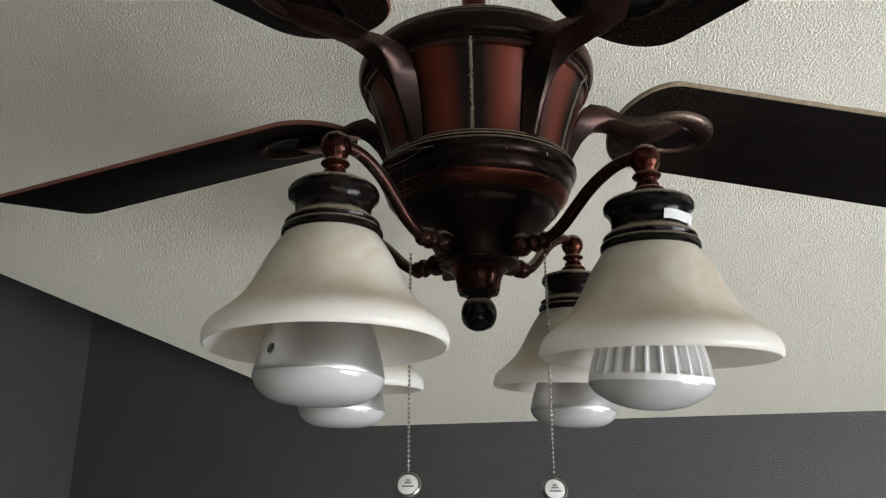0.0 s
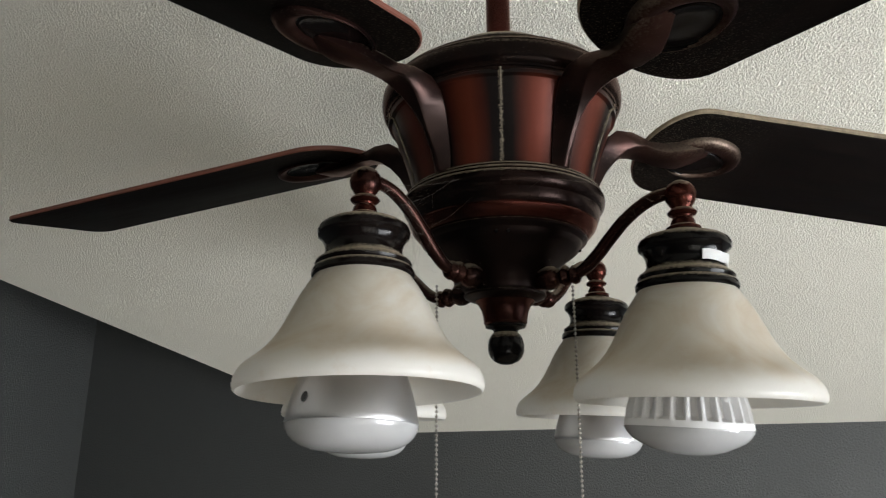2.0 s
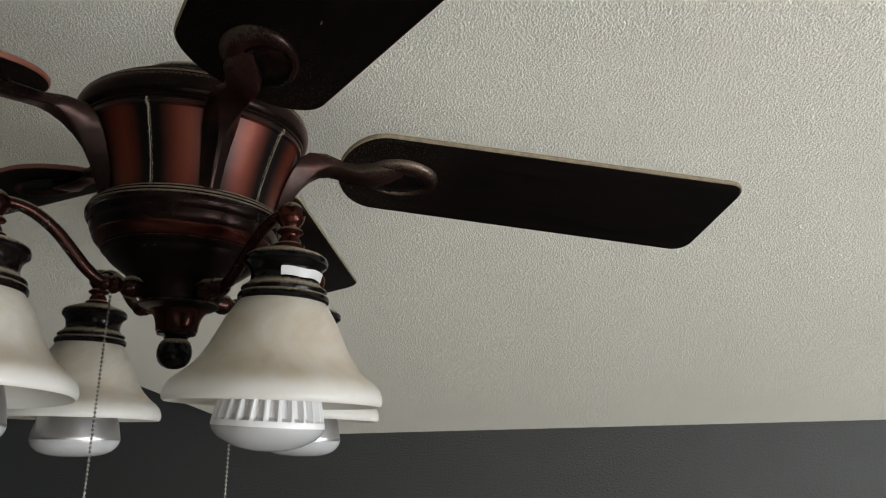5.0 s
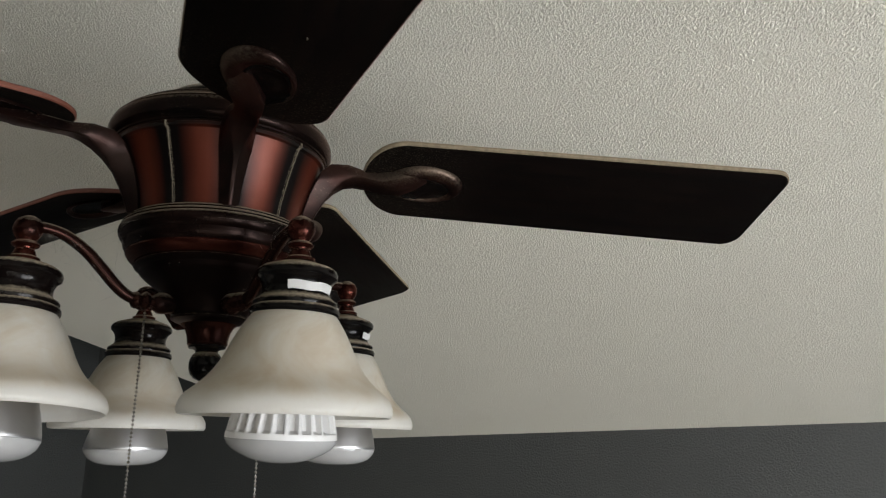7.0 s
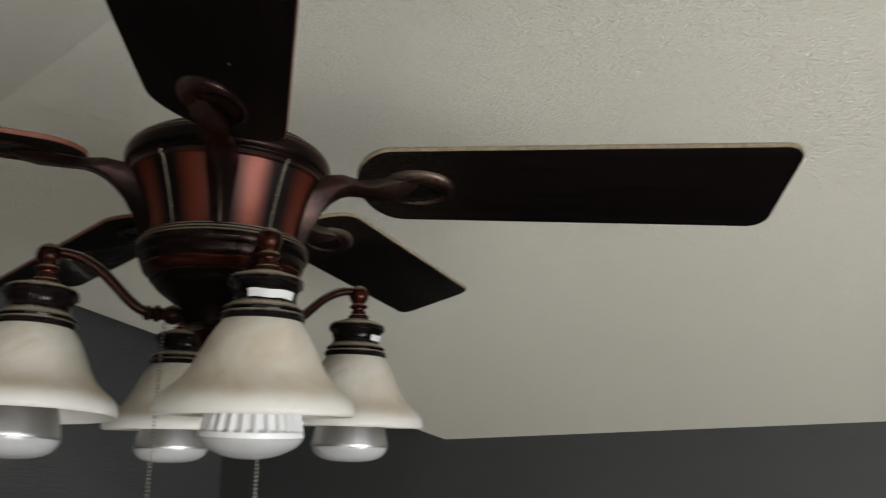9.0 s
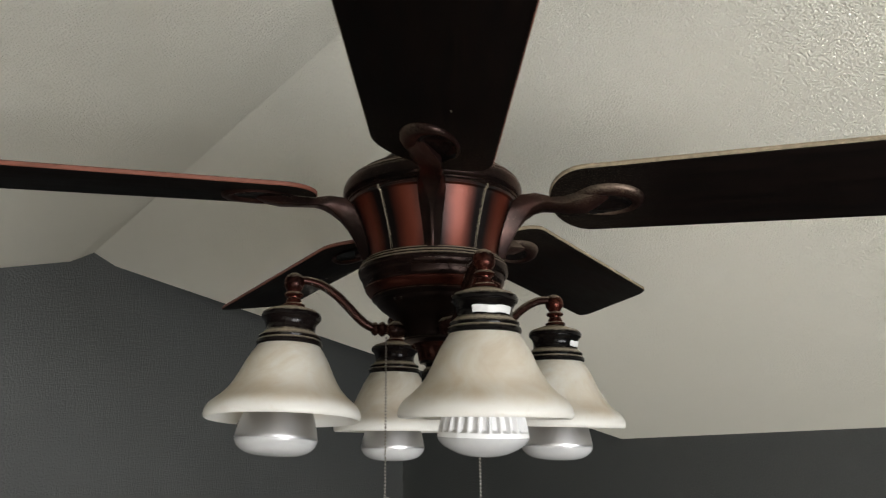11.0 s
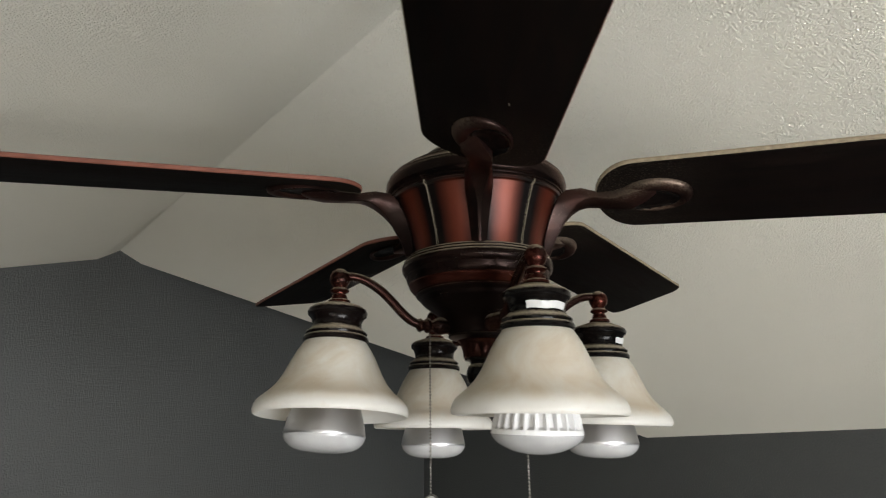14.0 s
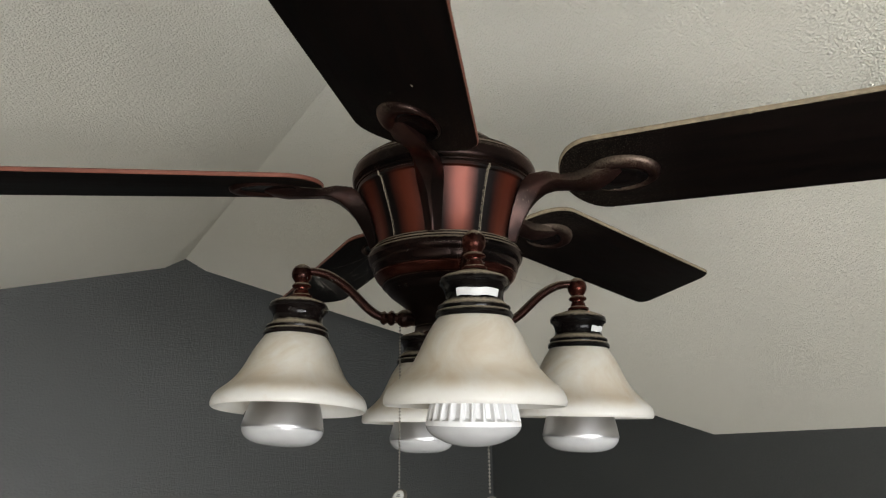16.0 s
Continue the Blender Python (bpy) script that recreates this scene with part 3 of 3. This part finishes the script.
# each lamp: place of its ball, lean of shade and of bulb off the plumb line, and their drop
LAMPS = [
    ((-0.2246, 0.4740, 2.6310), (0.006, -0.0115), (0.002, -0.0160), -0.0020, 0.0000),
    ((0.0167, 0.5584, 2.6255), (-0.005, -0.0005), (-0.0105, 0.0020), -0.0015, 0.0045),
    ((-0.0665, 0.7920, 2.6215), (-0.007, -0.0020), (-0.0080, -0.0025), -0.0020, -0.0010),
    ((-0.3135, 0.7130, 2.6205), (-0.003, -0.0020), (-0.003, -0.0020), -0.0010, 0.0000),
]


def polar(k):
    """Angle in degrees and reach of lamp k round the fan's axis."""
    x, y, _ = LAMPS[k][0]
    return math.degrees(math.atan2(y - AY, x - AX)), math.hypot(x - AX, y - AY)


def arm_mesh():
    path = smooth_path([(LAMP_R, 0, 2.6325), (0.164, 0, 2.6335), (0.147, 0, 2.6295), (0.128, 0, 2.6180), (0.112, 0, 2.6030), (0.098, 0, 2.5890), (0.084, 0, 2.5795), (0.066, 0, 2.5765), (0.030, 0, 2.5770)], 7)
    return tube([p - Vector((0, 0, FZ)) for p in path], lambda s: 0.0050 + 0.0008 * math.sin(math.pi * s), 16)


def collar_mesh():
    """Turned beads where the arm enters the hub; local x runs along the arm."""
    bm = lathe([(0.005, -0.032), (0.0078, -0.030), (0.0088, -0.027), (0.0070, -0.0245), (0.0062, -0.023), (0.0078, -0.0215), (0.0098, -0.0185), (0.0088, -0.0155), (0.0066, -0.0140), (0.0064, -0.011),
                (0.0080, -0.0095), (0.0108, -0.005), (0.0112, 0.0), (0.0096, 0.006), (0.0090, 0.014), (0.0095, 0.018), (0.0, 0.018)], 28)
    return bm


def lamp_pose(k, which=1):
    """Pose of lamp k's shade (1) or bulb (2): its origin at the ball, its axis leaning a little."""
    place, drop = Vector(LAMPS[k][0]), LAMPS[k][2 + which]
    lean = Vector((0, 0, -1)).rotation_difference(Vector((*LAMPS[k][which], -0.186))).to_matrix().to_4x4()
    return Matrix.Translation(place) @ lean @ pose(0, 0, drop, 0, 0, polar(k)[0])


B = BALL_Z + 0.001
BALL = lathe([(0.0, 2.6437), (0.0045, 2.6429), (0.0088, 2.6402), (0.0116, 2.6362), (0.0128, 2.631), (0.0118, 2.6260), (0.0096, 2.6225), (0.0082, 2.6205), (0.0075, 2.6185), (0.0, 2.6180)], 36, B)
STEM = lathe([(0.0, 2.6195), (0.0082, 2.6190), (0.0108, 2.6172), (0.0118, 2.6155), (0.0106, 2.6138), (0.0080, 2.6128), (0.0076, 2.6115), (0.0090, 2.6090), (0.0096, 2.6070), (0.0100, 2.6050), (0.0135, 2.6030),
              (0.0135, 2.6005), (0.0, 2.6000)], 36, B)
CUP = lathe([(0.0, 2.6012), (0.0130, 2.6012), (0.0180, 2.6000), (0.0250, 2.5975), (0.0310, 2.5955), (0.0345, 2.5930), (0.0360, 2.5895), (0.0355, 2.5862), (0.0335, 2.5845), (0.0325, 2.5832), (0.0312, 2.5810),
             (0.0298, 2.5770), (0.0296, 2.5725), (0.0305, 2.5690), (0.0335, 2.5665), (0.0362, 2.5648), (0.0370, 2.5630), (0.0362, 2.5612), (0.0360, 2.5602), (0.0378, 2.5592), (0.0392, 2.5565), (0.0390, 2.5538), (0.0375, 2.5522), (0.0, 2.5522)], 56, B)
SHADE = lathe([(0.0345, 2.5560), (0.0372, 2.5520), (0.0410, 2.5465), (0.0447, 2.5405), (0.0480, 2.5345), (0.0511, 2.5280), (0.0541, 2.5215), (0.0571, 2.5150), (0.0604, 2.5090), (0.0641, 2.5030), (0.0686, 2.4975), (0.0736, 2.4925),
               (0.0790, 2.4880), (0.0836, 2.4842), (0.0869, 2.4802), (0.0889, 2.4756), (0.0897, 2.4712), (0.0890, 2.4678), (0.0874, 2.4664), (0.0856, 2.4672), (0.0833, 2.4708), (0.0782, 2.4768), (0.0712, 2.4845), (0.0642, 2.4918),
               (0.0586, 2.5000), (0.0541, 2.5095), (0.0496, 2.5200), (0.0452, 2.5300), (0.0406, 2.5388), (0.0352, 2.5475), (0.0300, 2.5540)], 88, B)


def lobed(bm, amount):
    """A hand-blown unevenness."""
    for v in bm.verts:
        k = 1 + amount * noise.noise(v.co * 26)
        v.co.x *= k
        v.co.y *= k
    return bm


def sticker_mesh(a0, a1, z0, z1):
    """A strip of paper tape wrapped round the cup's neck."""
    bm = bmesh.new()
    n = 10
    cols = []
    for i in range(n + 1):
        a = radians(a0 + (a1 - a0) * i / n)
        crinkle = 0.0003 * math.sin(i * 2.3)
        col = []
        for z, r in ((z0, 0.0308), (z1, 0.0326)):
            for d in (0.0, 0.0005):
                col.append(bm.verts.new(((r + d + crinkle) * math.cos(a), (r + d + crinkle) * math.sin(a), z - B + 0.0005 * math.sin(i * 1.1))))
        cols.append(col)
    for a, b in zip(cols, cols[1:]):
        for i, j in ((0, 1), (1, 3), (3, 2), (2, 0)):
            bm.faces.new((a[i], a[j], b[j], b[i]))
    for c in (cols[0], cols[-1]):
        bm.faces.new((c[0], c[1], c[3], c[2]))
    return bm


STICKERS = {1: (-44, 36, 2.5712, 2.5787), 2: (-78, -42, 2.5716, 2.5788)}
made = {}
for k in range(4):
    ang, reach = polar(k)
    hub = Matrix.Translation((0, 0, 2.577 - FZ))
    tip = math.degrees(math.atan2(BALL_Z - LAMPS[k][0][2], reach))
    turn = pose(0, 0, 0, 0, 0, ang) @ hub @ pose(0, 0, 0, 0, tip, 0) @ Matrix.Diagonal((reach / LAMP_R, 1, 1, 1)) @ hub.inverted()
    local = (pose(AX, AY, FZ) @ turn).inverted() @ lamp_pose(k)
    head = (pose(AX, AY, FZ) @ turn).inverted() @ Matrix.Translation(LAMPS[k][0]) @ pose(0, 0, 0, 0, 0, ang)
    collar_at = pose(0.050, 0, 2.5768 - FZ, 0, -90, 0)
    if k == 0:
        arm = part("light_arm", arm_mesh(), ARM, fan, "red-brown curved lamp arm", turn)
        made = {
            "collar": part("collar", collar_mesh(), ARM, arm, m=collar_at),
            "ball": part("ball", BALL, RED, arm, m=head),
            "stem": part("stem", STEM, RED, arm, m=head),
            "shade_holder": part("shade_holder", CUP, BLACK, arm, "black turned shade holder, dusty on top", local),
            "shade": part("shade", lobed(SHADE, 0.006), GLASS, arm, "cream alabaster glass bell shade", local),
        }
        arm_data = arm.data
    else:
        arm = again("light_arm", arm_data, fan, "red-brown curved lamp arm", turn)
        for name, ob in made.items():
            spin = pose(0, 0, 0, 0, 0, 70 * k) if name == "shade" else pose(0, 0, 0)
            again(name, ob.data, arm, ob.get("label", ""), collar_at if name == "collar" else head if name in ("ball", "stem") else local @ spin)
    if k in STICKERS:
        part("sticker", sticker_mesh(*STICKERS[k]), TAPE, arm, "white paper tape label", local)


# ---- bulbs ----
def silver_bulb(m):
    root = tagged(new("light_bulb"), "silver reflector LED bulb with a white diffuser", "light bulb", "lamp bulbs")
    root.matrix_basis = m
    part("housing", lathe([(0.0, 2.545), (0.013, 2.545), (0.0135, 2.520), (0.017, 2.514), (0.0240, 2.5040), (0.0300, 2.4940), (0.0352, 2.4840), (0.0392, 2.4745), (0.0424, 2.4645), (0.0449, 2.4550), (0.0465, 2.4465), (0.0471, 2.4432), (0.0468, 2.4426), (0.0, 2.4426)], 72, B), SILVER, root, "satin silver housing")
    part("diffuser", lathe([(0.0, 2.4436), (0.0463, 2.4430), (0.0470, 2.4424), (0.0469, 2.4412), (0.0460, 2.4382), (0.0439, 2.4345), (0.0402, 2.4308), (0.0345, 2.4276), (0.0262, 2.4252), (0.0140, 2.4239), (0.0, 2.4235)], 72, B), DIFFUSER, root, "glossy white diffuser")
    return root


def bulb_dot(root, ang):
    """A small dark oval test mark on the housing."""
    bm = bmesh.new()
    vs = [bm.verts.new((0.0026 * math.cos(i * math.pi / 8), 0.0038 * math.sin(i * math.pi / 8), 0.0)) for i in range(16)]
    top = [bm.verts.new((v.co.x * 0.9, v.co.y * 0.9, 0.0005)) for v in vs]
    bm.faces.new(top)
    for i in range(16):
        bm.faces.new((vs[i], vs[(i + 1) % 16], top[(i + 1) % 16], top[i]))
    a = radians(ang)
    part("mark", bm, MARK, root, "dark oval mark", Matrix.Translation((0.0448 * math.cos(a), 0.0448 * math.sin(a), 2.4572 - B)) @ pose(0, 0, 0, 0, 0, ang) @ pose(0, 0, 0, 90, 0, 90) @ pose(0, 0, 0, -17, 0, 0))


def finned_bulb(m):
    """A white bulb whose housing has upright slots between ribs."""
    root = tagged(new("light_bulb"), "white finned LED bulb with a white diffuser", "light bulb", "lamp bulbs")
    root.matrix_basis = m
    ribs, per = 26, 8
    rows = [(0.013, 2.545, 0), (0.0135, 2.518, 0), (0.0200, 2.5100, 0), (0.0285, 2.4980, 0), (0.0300, 2.4955, 1), (0.0345, 2.4870, 1), (0.0385, 2.4770, 1), (0.0420, 2.4660, 1), (0.0444, 2.4570, 1), (0.0457, 2.4500, 0.9), (0.0460, 2.4482, 0.45), (0.0462, 2.4472, 0), (0.0466, 2.4434, 0), (0.0464, 2.4424, 0)]
    bm = bmesh.new()
    rings = []
    for r, z, cut in rows:
        ring = []
        for i in range(ribs * per):
            p = (i % per) / per
            deep = 0.0058 * cut if 0.3 < p < 0.95 else (0.0016 * cut if p in (0.25,) else 0.0)
            a = 2 * math.pi * i / (ribs * per)
            ring.append(bm.verts.new(((r - deep) * math.cos(a), (r - deep) * math.sin(a), z - B)))
        rings.append(ring)
    n = ribs * per
    for a, b in zip(rings, rings[1:]):
        for i in range(n):
            bm.faces.new((a[i], a[(i + 1) % n], b[(i + 1) % n], b[i]))
    bm.faces.new(rings[0])
    bm.faces.new(rings[-1])
    part("housing", bm, WHITE, root, "white ribbed housing")
    part("diffuser", lathe([(0.0, 2.4434), (0.0461, 2.4430), (0.0466, 2.4422), (0.0464, 2.4408), (0.0447, 2.4376), (0.0411, 2.4338), (0.0350, 2.4302), (0.0270, 2.4264), (0.0170, 2.4238), (0.0080, 2.4227), (0.0, 2.4225)], 72, B), DIFFUSER, root, "glossy white diffuser")
    return root


for k in range(4):
    bulb = finned_bulb(lamp_pose(k, 2)) if k == 1 else silver_bulb(lamp_pose(k, 2))
    if k == 0:
        bulb_dot(bulb, 3)


# ---- pull chains ----
def pull_chain(x, y, top, low, face, sway):
    root = tagged(new("pull_chain"), "steel bead pull chain with a round medallion, hanging under the fan", "pull chain", "pull chains")
    root.matrix_basis = pose(x, y, top)
    bm = bmesh.new()
    pitch = 0.0041
    n = int((top - low) / pitch)
    for i in range(n + 1):
        at = Vector((sway * math.sin(i * 0.11), sway * math.cos(i * 0.07), -i * pitch))
        bmesh.ops.create_icosphere(bm, subdivisions=1, radius=0.0016, matrix=Matrix.Translation(at))
    tube([Vector((sway * math.sin(i * 0.11), sway * math.cos(i * 0.07), -i * pitch)) for i in range(n + 1)], 0.00035, 5, bm)
    part("chain", bm, STEEL, root)
    turn = pose(0, 0, low - top - 0.0115, 0, 0, face) @ pose(0, 0, 0, 0, 62, 0)
    disc = part("medallion", lathe([(0.0, -0.0030), (0.0100, -0.0030), (0.0114, -0.0016), (0.0116, 0.0), (0.0114, 0.0016), (0.0104, 0.0026), (0.0096, 0.0026), (0.0093, 0.0016), (0.0, 0.0016)], 40), STEEL, root, "round steel medallion", turn)
    part("medallion_face", lathe([(0.0, 0.0010), (0.0092, 0.0010), (0.0090, 0.0021), (0.0060, 0.0026), (0.0, 0.0028)], 40), PEARL, disc, "pearly face with a small worn mark")
    bm = bmesh.new()
    for yy, half in ((-0.0020, 0.0052), (0.0012, 0.0030), (0.0036, 0.0018)):
        box(bm, (-yy - 0.0006, -half, 0.0024), (-yy + 0.0006, half, 0.0031))
    part("worn_mark", bm, INK, disc, "grey worn mark", smooth=False)
    return root


pull_chain(-0.2035, 0.6040, 2.5720, 2.3740, -78, 0.0)
pull_chain(-0.0815, 0.6490, 2.5740, 2.3690, -70, 0.0004)

# ---- cobwebs ----
rnd = random.Random(5)
bm = bmesh.new()


def strand(a, b, sag):
    a, b = Vector(a), Vector(b)
    mid = (a + b) / 2 - Vector((0, 0, sag))
    tube(smooth_path([a, mid, b], 5), rnd.uniform(0.00003, 0.00006), 3, bm)


def round_axis(ang, r, z):
    return (AX + r * math.cos(radians(ang)), AY + r * math.sin(radians(ang)), z)


for k in range(4):
    ang = polar(k)[0]
    for i in range(6):
        r0 = rnd.uniform(0.10, 0.165)
        z0 = 2.577 + 0.056 * max(0.0, min(1.0, (r0 - 0.08) / 0.075))
        strand(round_axis(ang, r0, z0), round_axis(ang + rnd.uniform(-26, 26), rnd.uniform(0.09, 0.1), rnd.uniform(2.63, 2.655)), rnd.uniform(0.0, 0.006))
    for i in range(4):
        strand(round_axis(ang, 0.166, 2.633), round_axis(ang + rnd.uniform(-3, 3), rnd.uniform(0.135, 0.155), rnd.uniform(2.600, 2.622)), 0.002)
for i in range(13):
    a0 = rnd.uniform(0, 360)
    strand(round_axis(a0, 0.0990, rnd.uniform(2.642, 2.655)), round_axis(a0 + rnd.uniform(-22, 22), 0.079, rnd.uniform(2.609, 2.620)), -0.003)
# fluffy tangles under the arm tops and at the hub collars
for k, thick in ((0, 60), (1, 26), (2, 16), (3, 22)):
    ang, reach = polar(k)
    for i in range(thick):
        r0 = reach - rnd.uniform(0.010, 0.085)
        z0 = 2.577 + 0.054 * max(0.0, min(1.0, (r0 - 0.085) / 0.07)) - rnd.uniform(0.0, 0.014)
        a0 = ang + rnd.uniform(-5, 5)
        strand(round_axis(a0, r0, z0), round_axis(a0 + rnd.uniform(-4, 4), r0 + rnd.uniform(-0.013, 0.013), z0 + rnd.uniform(-0.010, 0.010)), rnd.uniform(-0.004, 0.004))
    for i in range(thick // 2):
        a0, r0, z0 = ang + rnd.uniform(-12, 12), rnd.uniform(0.035, 0.07), 2.577 + rnd.uniform(-0.012, 0.012)
        strand(round_axis(a0, r0, z0), round_axis(a0 + rnd.uniform(-9, 9), r0 + rnd.uniform(-0.012, 0.012), z0 + rnd.uniform(-0.010, 0.010)), rnd.uniform(-0.003, 0.003))
web = part("cobweb", bm, WEB, smooth=False)
tagged(web, "thin grey cobweb strands strung over the fan", "cobweb", kind="stuff")
